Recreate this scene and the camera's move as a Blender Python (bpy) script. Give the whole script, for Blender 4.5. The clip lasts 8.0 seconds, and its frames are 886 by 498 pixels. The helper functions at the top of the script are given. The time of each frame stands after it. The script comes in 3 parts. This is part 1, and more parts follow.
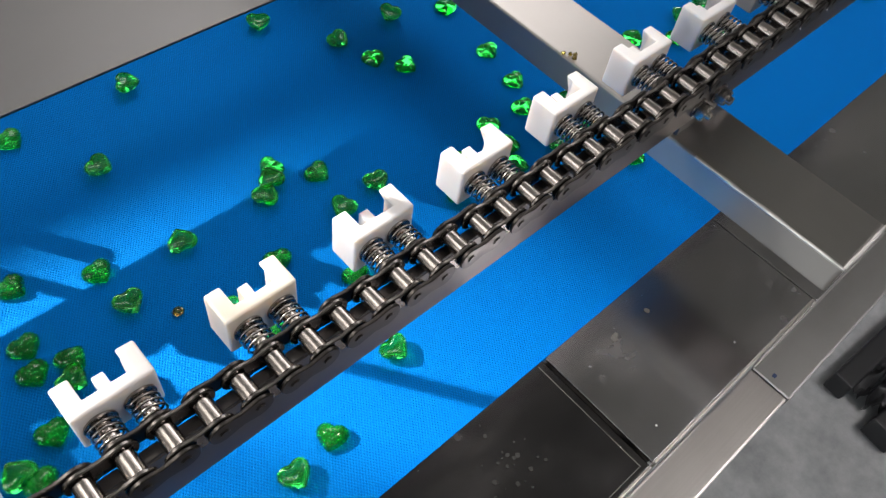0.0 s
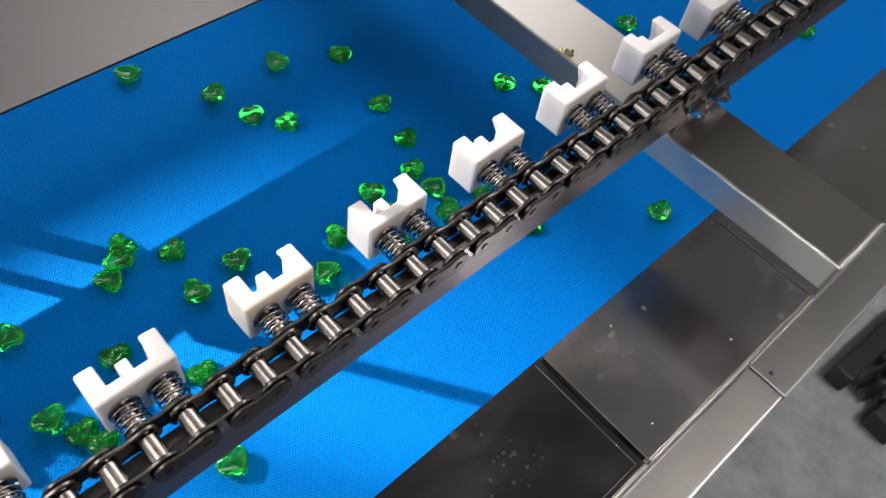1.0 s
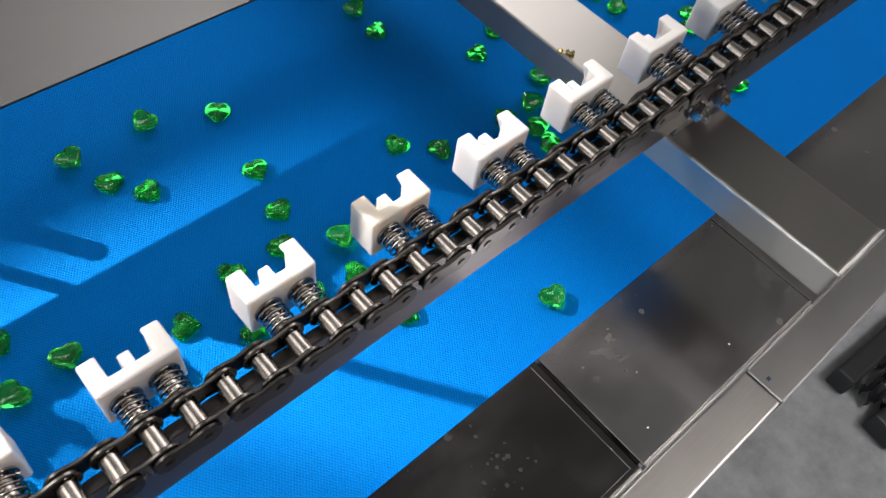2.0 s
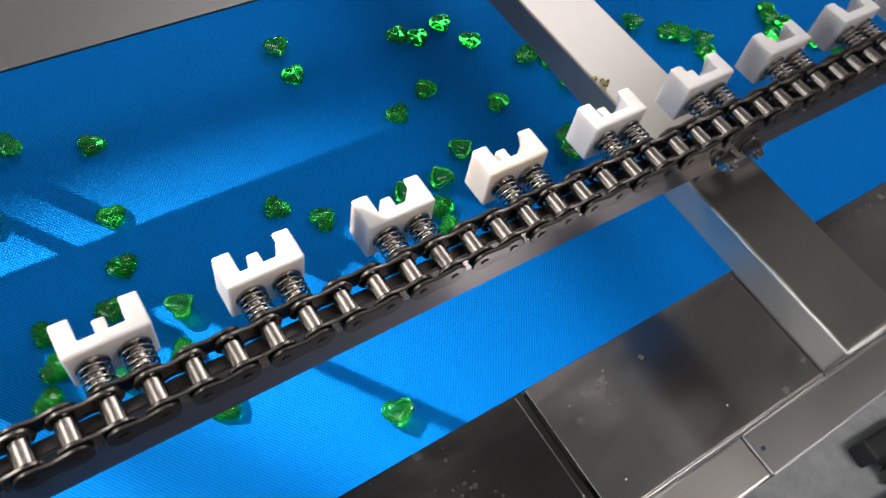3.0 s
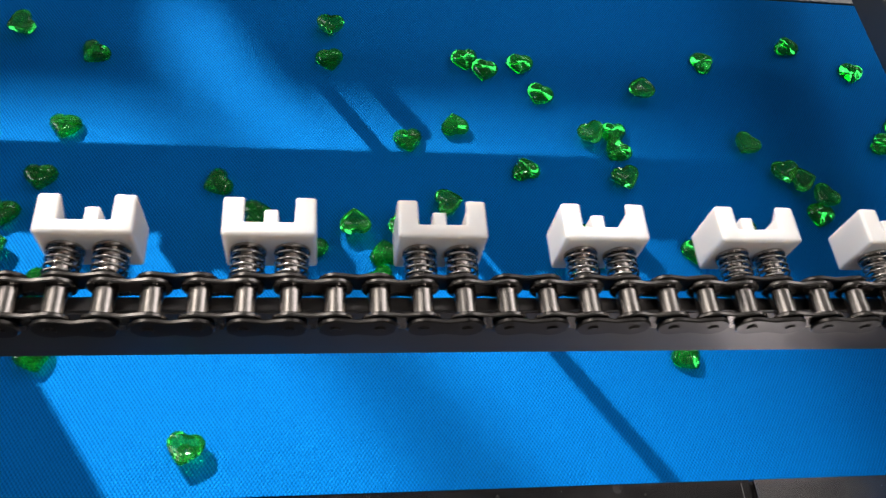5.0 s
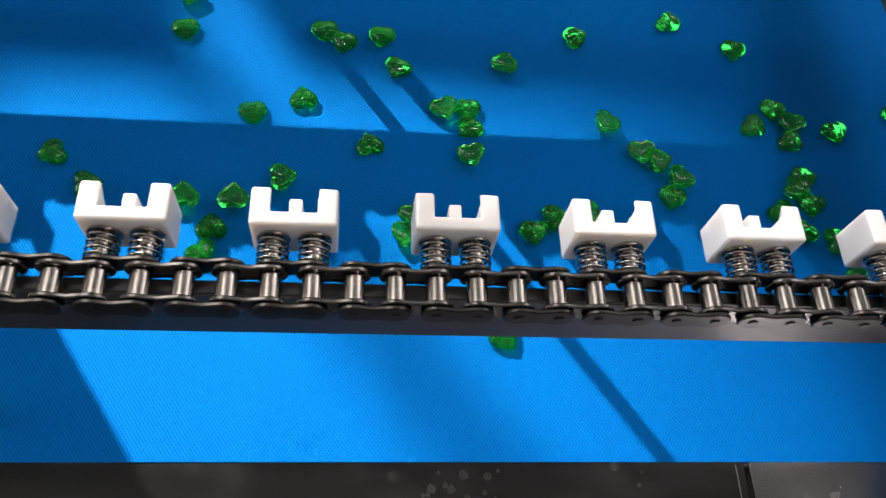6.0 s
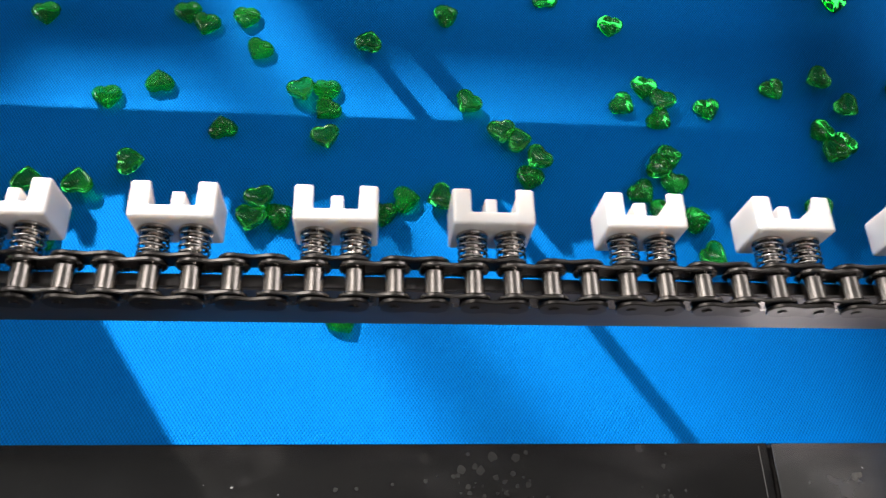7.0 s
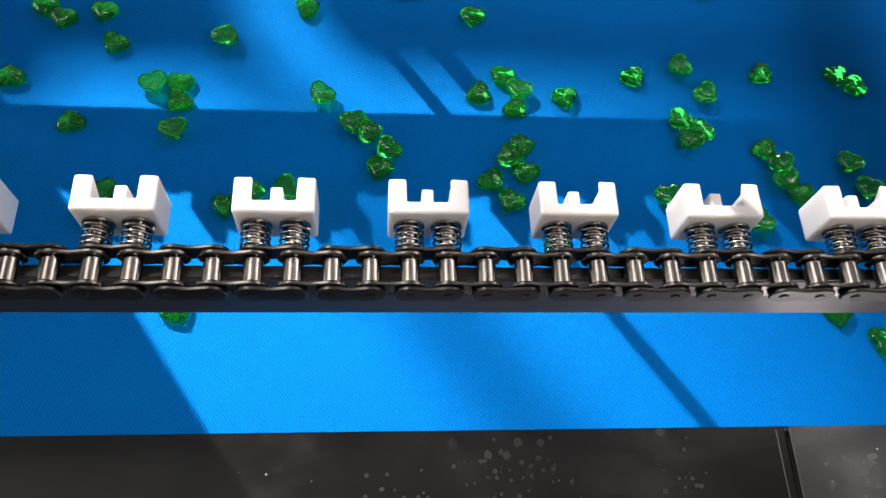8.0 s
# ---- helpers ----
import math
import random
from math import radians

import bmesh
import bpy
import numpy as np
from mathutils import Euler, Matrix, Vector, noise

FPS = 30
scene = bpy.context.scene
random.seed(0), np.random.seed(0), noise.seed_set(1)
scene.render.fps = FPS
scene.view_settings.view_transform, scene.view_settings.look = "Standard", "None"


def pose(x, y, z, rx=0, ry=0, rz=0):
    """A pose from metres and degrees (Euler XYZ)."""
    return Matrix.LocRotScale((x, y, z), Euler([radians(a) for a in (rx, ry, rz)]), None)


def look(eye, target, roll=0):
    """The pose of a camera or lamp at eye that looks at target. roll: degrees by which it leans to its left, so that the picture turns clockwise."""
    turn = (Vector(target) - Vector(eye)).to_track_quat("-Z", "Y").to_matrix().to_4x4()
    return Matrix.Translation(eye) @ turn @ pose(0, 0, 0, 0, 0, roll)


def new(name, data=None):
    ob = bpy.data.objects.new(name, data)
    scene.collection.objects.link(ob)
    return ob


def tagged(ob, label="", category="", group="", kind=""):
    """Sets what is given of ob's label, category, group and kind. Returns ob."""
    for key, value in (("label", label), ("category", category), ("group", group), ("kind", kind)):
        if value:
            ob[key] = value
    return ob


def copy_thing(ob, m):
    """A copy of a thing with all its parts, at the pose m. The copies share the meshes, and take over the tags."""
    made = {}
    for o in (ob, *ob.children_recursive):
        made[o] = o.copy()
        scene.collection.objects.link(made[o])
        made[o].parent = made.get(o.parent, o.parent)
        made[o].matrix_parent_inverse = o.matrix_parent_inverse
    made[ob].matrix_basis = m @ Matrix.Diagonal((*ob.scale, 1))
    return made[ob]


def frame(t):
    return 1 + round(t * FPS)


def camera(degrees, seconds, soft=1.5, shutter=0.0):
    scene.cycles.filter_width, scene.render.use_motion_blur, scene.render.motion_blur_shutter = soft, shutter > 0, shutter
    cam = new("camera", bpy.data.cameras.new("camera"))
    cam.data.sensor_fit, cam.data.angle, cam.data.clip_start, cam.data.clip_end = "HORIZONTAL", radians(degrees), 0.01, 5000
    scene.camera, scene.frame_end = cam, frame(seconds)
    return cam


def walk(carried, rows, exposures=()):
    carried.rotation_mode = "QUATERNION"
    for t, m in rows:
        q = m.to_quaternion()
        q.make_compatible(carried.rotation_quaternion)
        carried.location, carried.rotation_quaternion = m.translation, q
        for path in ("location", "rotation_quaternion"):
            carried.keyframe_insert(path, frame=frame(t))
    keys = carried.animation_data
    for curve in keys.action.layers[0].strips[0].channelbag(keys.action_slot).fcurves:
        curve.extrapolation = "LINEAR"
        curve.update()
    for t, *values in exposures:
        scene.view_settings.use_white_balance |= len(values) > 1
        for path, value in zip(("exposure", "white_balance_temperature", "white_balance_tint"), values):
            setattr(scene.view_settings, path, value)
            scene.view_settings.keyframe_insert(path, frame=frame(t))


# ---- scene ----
cam = camera(58.7, 8.0, soft=1.4, shutter=0.3)
# seconds, place, turn
PATH = [
    (0.0, -0.0173, -0.2415, 0.5202, 35.558, -6.352, -42.426),
    (0.5, -0.0163, -0.2378, 0.5196, 35.348, -6.510, -42.661),
    (1.0, -0.0105, -0.2402, 0.5242, 34.807, -6.138, -42.436),
    (1.5, -0.0083, -0.2409, 0.5250, 34.592, -6.101, -42.117),
    (3.0, 0.0340, -0.2498, 0.5225, 33.493, -7.985, -32.723),
    (3.5, 0.0567, -0.2672, 0.5156, 32.674, -8.730, -21.005),
    (4.0, 0.0351, -0.2814, 0.5054, 32.302, -8.828, -11.596),
    (4.5, -0.0002, -0.2607, 0.4991, 31.762, -8.073, -6.762),
    (5.0, -0.0084, -0.2421, 0.4895, 30.654, -7.645, -3.800),
    (6.5, 0.0071, -0.2386, 0.5251, 26.424, -5.646, -1.122),
    (7.0, -0.0048, -0.2367, 0.5274, 25.707, -4.969, -1.184),
    (7.5, -0.0133, -0.2378, 0.5323, 25.278, -4.470, -1.264),
    (8.0, -0.0226, -0.2448, 0.5377, 25.438, -4.672, -1.758),
]
BASE = 0.93
walk(cam, [(r[0], pose(*r[1:])) for r in PATH],
     exposures=[(t, BASE + e) for t, e in ((0.0, 0.27), (1.5, 0.27), (3.0, 0.24), (4.0, -0.08), (5.0, -0.26), (6.5, 0.0), (7.5, 0.05), (8.0, 0.12))])

# ---- light ----
SUN_WAY = Vector((0.755, -1.09, -1.0)).normalized()
world = bpy.data.worlds.new("hall_light")
scene.world = world
world.use_nodes = True
bg = world.node_tree.nodes["Background"]
sky = world.node_tree.nodes.new("ShaderNodeTexSky")
sky.sky_type, sky.sun_disc = "NISHITA", False
sky.sun_elevation = math.asin(-SUN_WAY.z)
sky.sun_rotation = math.atan2(-SUN_WAY.x, -SUN_WAY.y)
world.node_tree.links.new(sky.outputs[0], bg.inputs[0])
bg.inputs[1].default_value = 0.045
sun_data = bpy.data.lights.new("sun", "SUN")
sun_data.energy, sun_data.angle, sun_data.color = 5.0, radians(0.45), (1.0, 0.95, 0.88)
sun = new("sun", sun_data)
sun.matrix_world = look((0, 0, 0), SUN_WAY)
# added fill lamps, unseen: place, length in x, length in y, watts
FILL_LAMPS = [(2.4, 2.2, 2.2, 3.0, 2.2, 37.0), (0.35, 1.7, 2.6, 1.2, 0.3, 5.0), (-1.2, 0.9, 2.6, 1.2, 0.3, 2.2), (0.7, -1.5, 2.4, 1.2, 0.3, 3.5), (1.7, -1.35, 2.4, 1.0, 0.5, 15.0), (-3.8, 1.0, 2.6, 1.2, 0.3, 3.0)]
for x, y, z, lx, ly, watts in FILL_LAMPS:
    d = bpy.data.lights.new("fill_lamp", "AREA")
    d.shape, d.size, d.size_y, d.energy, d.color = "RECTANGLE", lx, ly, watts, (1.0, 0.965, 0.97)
    new("fill_lamp", d).matrix_world = pose(x, y, z - 0.02)
# added fill light in the west wall's opening, no window known there
d = bpy.data.lights.new("west_fill", "AREA")
d.shape, d.size, d.size_y, d.energy, d.color = "RECTANGLE", 5.0, 3.0, 115.0, (0.90, 0.96, 1.0)
new("west_fill", d).matrix_world = look((-9.05, 0, 1.7), (0, 0, 1.7))


# ---- materials ----
def material(name, colour, rough=0.5, metal=0.0):
    m = bpy.data.materials.new(name)
    m.use_nodes = True
    b = m.node_tree.nodes["Principled BSDF"]
    b.inputs["Base Color"].default_value = (*colour, 1)
    b.inputs["Roughness"].default_value = rough
    b.inputs["Metallic"].default_value = metal
    return m, m.node_tree.nodes, m.node_tree.links, b


def ramp(nodes, links, src, stops):
    r = nodes.new("ShaderNodeValToRGB")
    while len(r.color_ramp.elements) < len(stops):
        r.color_ramp.elements.new(0.5)
    for e, (p, c) in zip(r.color_ramp.elements, stops):
        e.position = p
        e.color = (*c, 1) if isinstance(c, tuple) else (c, c, c, 1)
    links.new(src, r.inputs[0])
    return r.outputs[0]


def noise_tex(nodes, links, scale, detail=4, rough=0.55, stretch=(1, 1, 1), space="Object"):
    tc = nodes.new("ShaderNodeTexCoord")
    mp = nodes.new("ShaderNodeMapping")
    mp.inputs["Scale"].default_value = stretch
    n = nodes.new("ShaderNodeTexNoise")
    n.inputs["Scale"].default_value = scale
    n.inputs["Detail"].default_value = detail
    n.inputs["Roughness"].default_value = rough
    links.new(tc.outputs[space], mp.inputs[0])
    links.new(mp.outputs[0], n.inputs["Vector"])
    return n.outputs["Fac"]


def bump(nodes, links, b, src, strength, dist):
    bp = nodes.new("ShaderNodeBump")
    bp.inputs["Strength"].default_value = strength
    bp.inputs["Distance"].default_value = dist
    links.new(src, bp.inputs["Height"])
    links.new(bp.outputs[0], b.inputs["Normal"])


def calc(nodes, links, op, a, b=None, c=None):
    n = nodes.new("ShaderNodeMath")
    n.operation = op
    for i, v in enumerate((a, b, c)):
        if v is None:
            continue
        if isinstance(v, (int, float)):
            n.inputs[i].default_value = v
        else:
            links.new(v, n.inputs[i])
    return n.outputs[0]


def steel(name, colour, rough, grain=(1, 60, 1), dirt=0.4, scale=14.0, deep=0.07, brush=0.2):
    """Worked steel: brushed grain, dull patches, fine scratches."""
    m, nd, lk, b = material(name, colour, rough, 1.0)
    fine = noise_tex(nd, lk, scale * 2, 6, 0.6, grain)
    patch = noise_tex(nd, lk, scale * 0.55, 5, 0.62)
    r1 = calc(nd, lk, "MULTIPLY_ADD", fine, brush, rough - brush / 2)
    r2 = calc(nd, lk, "MULTIPLY_ADD", patch, dirt * 0.55, r1)
    r3 = calc(nd, lk, "SUBTRACT", r2, dirt * 0.27)
    lk.new(r3, b.inputs["Roughness"])
    lo = tuple(v * (1 - dirt * 0.75) for v in colour)
    tone = calc(nd, lk, "MULTIPLY_ADD", calc(nd, lk, "SUBTRACT", fine, 0.5), brush * 2.5, patch)
    lk.new(ramp(nd, lk, tone, [(0.26, lo), (0.68, colour)]), b.inputs["Base Color"])
    bump(nd, lk, b, fine, deep, 0.0002)
    return m


def belt_material():
    m, nd, lk, b = material("blue_belt", (0.0, 0.16, 0.62), 0.5)
    b.inputs["Specular IOR Level"].default_value = 0.03
    tc = nd.new("ShaderNodeTexCoord")
    sx = nd.new("ShaderNodeSeparateXYZ")
    lk.new(tc.outputs["Object"], sx.inputs[0])
    sinx = calc(nd, lk, "SINE", calc(nd, lk, "MULTIPLY", sx.outputs[0], 2 * math.pi / 0.0024))
    siny = calc(nd, lk, "SINE", calc(nd, lk, "MULTIPLY", sx.outputs[1], 2 * math.pi / 0.0034))
    weave = calc(nd, lk, "MULTIPLY", sinx, siny)
    patch = noise_tex(nd, lk, 7.0, 4, 0.6)
    fac = calc(nd, lk, "MULTIPLY_ADD", weave, 0.80, calc(nd, lk, "MULTIPLY_ADD", patch, 0.25, 0.38))
    lk.new(ramp(nd, lk, fac, [(0.1, (0.0, 0.034, 0.18)), (0.9, (0.0, 0.160, 0.61))]), b.inputs["Base Color"])
    lk.new(calc(nd, lk, "MULTIPLY_ADD", patch, 0.10, 0.45), b.inputs["Roughness"])
    bump(nd, lk, b, weave, 0.6, 0.0005)
    # the shine of the dyed filaments takes the dye's colour
    shine = nd.new("ShaderNodeBsdfGlossy")
    shine.inputs["Color"].default_value = (0.0, 0.33, 0.80, 1)
    shine.inputs["Roughness"].default_value = 0.54
    lk.new(b.inputs["Normal"].links[0].from_socket, shine.inputs["Normal"])
    mix = nd.new("ShaderNodeMixShader")
    mix.inputs[0].default_value = 0.22
    lk.new(b.outputs[0], mix.inputs[1])
    lk.new(shine.outputs[0], mix.inputs[2])
    lk.new(mix.outputs[0], nd["Material Output"].inputs[0])
    return m


def candy_material(name, colour, deep):
    m, nd, lk, b = material(name, colour, 0.03)
    b.inputs["Transmission Weight"].default_value = 0.95
    b.inputs["IOR"].default_value = 1.47
    n = noise_tex(nd, lk, 45.0, 1)
    lk.new(ramp(nd, lk, n, [(0.3, deep), (0.7, colour)]), b.inputs["Base Color"])
    lk.new(calc(nd, lk, "MULTIPLY_ADD", n, 0.03, 0.015), b.inputs["Roughness"])
    return m


def plastic_material():
    m, nd, lk, b = material("white_nylon", (0.82, 0.80, 0.77), 0.38)
    info = nd.new("ShaderNodeObjectInfo")
    b.inputs["Subsurface Weight"].default_value = 1.0
    b.inputs["Subsurface Radius"].default_value = (0.008, 0.007, 0.006)
    b.inputs["Subsurface Scale"].default_value = 1.0
    n = noise_tex(nd, lk, 60.0, 5)
    tone = calc(nd, lk, "MULTIPLY_ADD", n, 0.5, calc(nd, lk, "MULTIPLY", info.outputs["Random"], 0.4))
    lk.new(ramp(nd, lk, tone, [(0.2, (0.63, 0.60, 0.585)), (0.7, (0.68, 0.665, 0.675))]), b.inputs["Base Color"])
    bump(nd, lk, b, n, 0.12, 0.0005)
    return m


# white nylon with the warm light on it put into the base colour
def cream_material():
    m, nd, lk, b = material("warm_lit_nylon", (0.78, 0.70, 0.55), 0.4)
    b.inputs["Subsurface Weight"].default_value = 1.0
    b.inputs["Subsurface Radius"].default_value = (0.008, 0.007, 0.006)
    b.inputs["Subsurface Scale"].default_value = 1.0
    n = noise_tex(nd, lk, 60.0, 5)
    lk.new(ramp(nd, lk, n, [(0.25, (0.63, 0.57, 0.49)), (0.7, (0.67, 0.62, 0.55))]), b.inputs["Base Color"])
    bump(nd, lk, b, n, 0.12, 0.0005)
    return m


def floor_material():
    m, nd, lk, b = material("concrete", (0.2, 0.2, 0.2), 0.7)
    n = noise_tex(nd, lk, 13.0, 8, 0.65)
    lk.new(ramp(nd, lk, n, [(0.3, (0.28, 0.285, 0.29)), (0.7, (0.52, 0.525, 0.53))]), b.inputs["Base Color"])
    bump(nd, lk, b, n, 0.3, 0.003)
    return m


def panel_material(name, tone):
    """Scuffed stainless with cloudy smears, wiped streaks and pale dried spots."""
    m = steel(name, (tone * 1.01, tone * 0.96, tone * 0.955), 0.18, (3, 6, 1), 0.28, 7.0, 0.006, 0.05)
    nd, lk = m.node_tree.nodes, m.node_tree.links
    b = nd["Principled BSDF"]
    area = noise_tex(nd, lk, 8.0, 2, 0.5)
    where = ramp(nd, lk, area, [(0.46, 0.0), (0.60, 1.0)])
    tc = nd.new("ShaderNodeTexCoord")
    cells = nd.new("ShaderNodeTexVoronoi")
    cells.inputs["Scale"].default_value = 95.0
    lk.new(tc.outputs["Object"], cells.inputs["Vector"])
    pick = nd.new("ShaderNodeSeparateColor")
    lk.new(cells.outputs["Color"], pick.inputs[0])
    blob = calc(nd, lk, "MULTIPLY", ramp(nd, lk, cells.outputs["Distance"], [(0.30, 1.0), (0.48, 0.0)]), ramp(nd, lk, pick.outputs[0], [(0.60, 0.0), (0.85, 1.0)]))
    smear = ramp(nd, lk, noise_tex(nd, lk, 20.0, 5, 0.55, (1.0, 1.9, 1)), [(0.38, 0.0), (0.80, 1.0)])
    spots = calc(nd, lk, "MULTIPLY", where, calc(nd, lk, "MAXIMUM", calc(nd, lk, "MULTIPLY", blob, 0.8), smear))
    faint = calc(nd, lk, "MULTIPLY_ADD", smear, 0.22, spots)
    mix = nd.new("ShaderNodeMix")
    mix.data_type = "RGBA"
    lk.new(calc(nd, lk, "MULTIPLY", faint, 0.12), mix.inputs[0])
    lk.new(b.inputs["Base Color"].links[0].from_socket, mix.inputs[6])
    mix.inputs[7].default_value = (0.44, 0.41, 0.40, 1)
    lk.new(mix.outputs[2], b.inputs["Base Color"])
    old = b.inputs["Roughness"].links[0].from_socket
    lk.new(calc(nd, lk, "MULTIPLY_ADD", faint, 0.10, old), b.inputs["Roughness"])
    return m


BELT = belt_material()
CHAIN = steel("oiled_chain_steel", (0.20, 0.18, 0.168), 0.24, (1, 1, 1), 0.25, 60.0, 0.03)
LINK = steel("dark_link_steel", (0.07, 0.063, 0.059), 0.33, (1, 1, 1), 0.25, 60.0, 0.03)
RAIL = steel("worn_rail_steel", (0.18, 0.162, 0.152), 0.40, (20, 1, 1), 0.3, 12.0, 0.04, 0.1)
ROLLER = steel("bright_roller_steel", (0.47, 0.42, 0.385), 0.20, (30, 1, 1), 0.35, 50.0)
SPRING = steel("spring_wire", (0.40, 0.37, 0.345), 0.24, (1, 1, 1), 0.3, 60.0)
STAINLESS = steel("brushed_stainless", (0.54, 0.505, 0.475), 0.32, (1.2, 34, 1), 0.25, 9.0, 0.02, 0.16)
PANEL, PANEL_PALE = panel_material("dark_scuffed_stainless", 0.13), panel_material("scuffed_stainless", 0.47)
DARKSTEEL = steel("dark_rail_steel", (0.11, 0.102, 0.098), 0.42, (20, 1, 1), 0.3, 12.0, 0.04, 0.1)
PLATE = steel("worn_frame_steel", (0.31, 0.298, 0.29), 0.36, (2, 6, 1), 0.3, 12.0, 0.01, 0.06)
BARSTEEL = steel("tan_brushed_stainless", (0.36, 0.338, 0.316), 0.38, (40, 1.5, 1), 0.2, 9.0, 0.01, 0.08)
DULL = steel("dull_brushed_steel", (0.20, 0.195, 0.188), 0.5, (20, 1, 1), 0.2, 6.0, 0.03, 0.08)
# the bar's brushing runs along it and spreads reflections across
b = BARSTEEL.node_tree.nodes["Principled BSDF"]
grain = BARSTEEL.node_tree.nodes.new("ShaderNodeCombineXYZ")
grain.inputs[1].default_value = 1.0
BARSTEEL.node_tree.links.new(grain.outputs[0], b.inputs["Tangent"])
b.inputs["Anisotropic"].default_value, b.inputs["Anisotropic Rotation"].default_value = 0.85, 0.25
NYLON, CREAM = plastic_material(), cream_material()
CANDY = candy_material("green_candy", (0.05, 0.90, 0.14), (0.03, 0.80, 0.09))
AMBER = candy_material("amber_candy", (0.55, 0.42, 0.08), (0.4, 0.3, 0.05))
FLOOR = floor_material()
CRUMB = material("pale_crumb", (0.42, 0.41, 0.40), 0.6)[0]
def splash_material(name, tone):
    m, nd, lk, b = material(name, (tone, tone, tone), 0.5)
    b.inputs["Specular IOR Level"].default_value = 0.34
    n = noise_tex(nd, lk, 420.0, 4, 0.6)
    lk.new(ramp(nd, lk, n, [(0.35, (tone * 0.55, tone * 0.52, tone * 0.5)), (0.7, (tone * 1.1, tone * 1.05, tone))]), b.inputs["Base Color"])
    return m


SPLASH = [splash_material("dried_sugar_thin", 0.013), splash_material("dried_sugar", 0.085)]
BLACK = material("black_plastic", (0.02, 0.02, 0.022), 0.5)[0]
WALL = material("painted_wall", (0.62, 0.61, 0.58), 0.8)[0]


# ---- mesh helpers ----
def part(name, bm, mat, parent=None, label="", place=None):
    me = bpy.data.meshes.new(name)
    bm.normal_update()
    bm.to_mesh(me)
    bm.free()
    me.materials.append(mat)
    ob = new(name, me)
    ob.parent = parent
    if place is not None:
        ob.matrix_basis = place
    if label:
        ob["label"] = label
    return ob


def again(ob, parent, m):
    """The same part once more, on the same mesh."""
    c = new(ob.name.split(".")[0], ob.data)
    c.parent, c.matrix_basis = parent, m
    return c


def smooth(ob, angle=35):
    for p in ob.data.polygons:
        p.use_smooth = True
    ob.data.set_sharp_from_angle(angle=radians(angle))
    return ob


def box(x0, x1, y0, y1, z0, z1, bevel=0.0, seg=2):
    bm = bmesh.new()
    bmesh.ops.create_cube(bm, size=1, matrix=Matrix.Translation(((x0 + x1) / 2, (y0 + y1) / 2, (z0 + z1) / 2)) @ Matrix.Diagonal((x1 - x0, y1 - y0, z1 - z0, 1)))
    if bevel:
        bmesh.ops.bevel(bm, geom=bm.edges[:], offset=bevel, segments=seg, affect="EDGES", profile=0.6)
    return bm


def prism(outline, depth, bevel=0.0, seg=2, axis="z"):
    """An outline (x, y) raised by depth, in z, or as (x, z) in y."""
    bm = bmesh.new()
    vs = [bm.verts.new((x, y, 0)) for x, y in outline]
    f = bm.faces.new(vs)
    r = bmesh.ops.extrude_face_region(bm, geom=[f])
    bmesh.ops.translate(bm, vec=(0, 0, depth), verts=[v for v in r["geom"] if isinstance(v, bmesh.types.BMVert)])
    bmesh.ops.recalc_face_normals(bm, faces=bm.faces[:])
    if bevel:
        bmesh.ops.bevel(bm, geom=[e for e in bm.edges if e.calc_face_angle(0) > 0.6], offset=bevel, segments=seg, affect="EDGES", profile=0.6)
    if axis == "y":
        bmesh.ops.transform(bm, matrix=Matrix(((1, 0, 0, 0), (0, 0, 1, 0), (0, 1, 0, 0), (0, 0, 0, 1))), verts=bm.verts[:])
        bmesh.ops.reverse_faces(bm, faces=bm.faces[:])
    return bm


def rod(radius, y0, y1, bevel=0.0006, sides=24):
    """A cylinder along y."""
    bm = bmesh.new()
    bmesh.ops.create_cone(bm, cap_ends=True, segments=sides, radius1=radius, radius2=radius, depth=y1 - y0,
                          matrix=Matrix.Translation((0, (y0 + y1) / 2, 0)) @ Matrix.Rotation(radians(90), 4, "X"))
    if bevel:
        bmesh.ops.bevel(bm, geom=[e for e in bm.edges if e.calc_face_angle(0) > 1.0], offset=bevel, segments=2, affect="EDGES")
    return bm


def empty(name, m=None):
    e = new(name)
    e.empty_display_size = 0.02
    if m is not None:
        e.matrix_basis = m
    return e


P = 0.01905
S = 4 * P
BLOCK_X = 0.0205
AXLE_Z = 0.1805
CHAIN_Y = -0.0888
BELT_SPEED = -0.1351
# steps of the chain: seconds, carriers passed
STEPS = [(0.0, 0.762), (0.7, 0.775), (1.0, 0.952), (1.5, 1.473), (3.0, 3.155), (3.5, 3.641), (3.8, 3.787), (4.0, 3.792), (4.4, 3.795), (4.5, 3.813), (5.0, 4.306),
         (6.5, 5.889), (7.0, 6.425), (7.4, 6.775), (7.6, 6.790), (8.0, 6.788)]
AMBER_AT = (-0.4574, 0.0741)
moving_chain, moving_belt = [], []


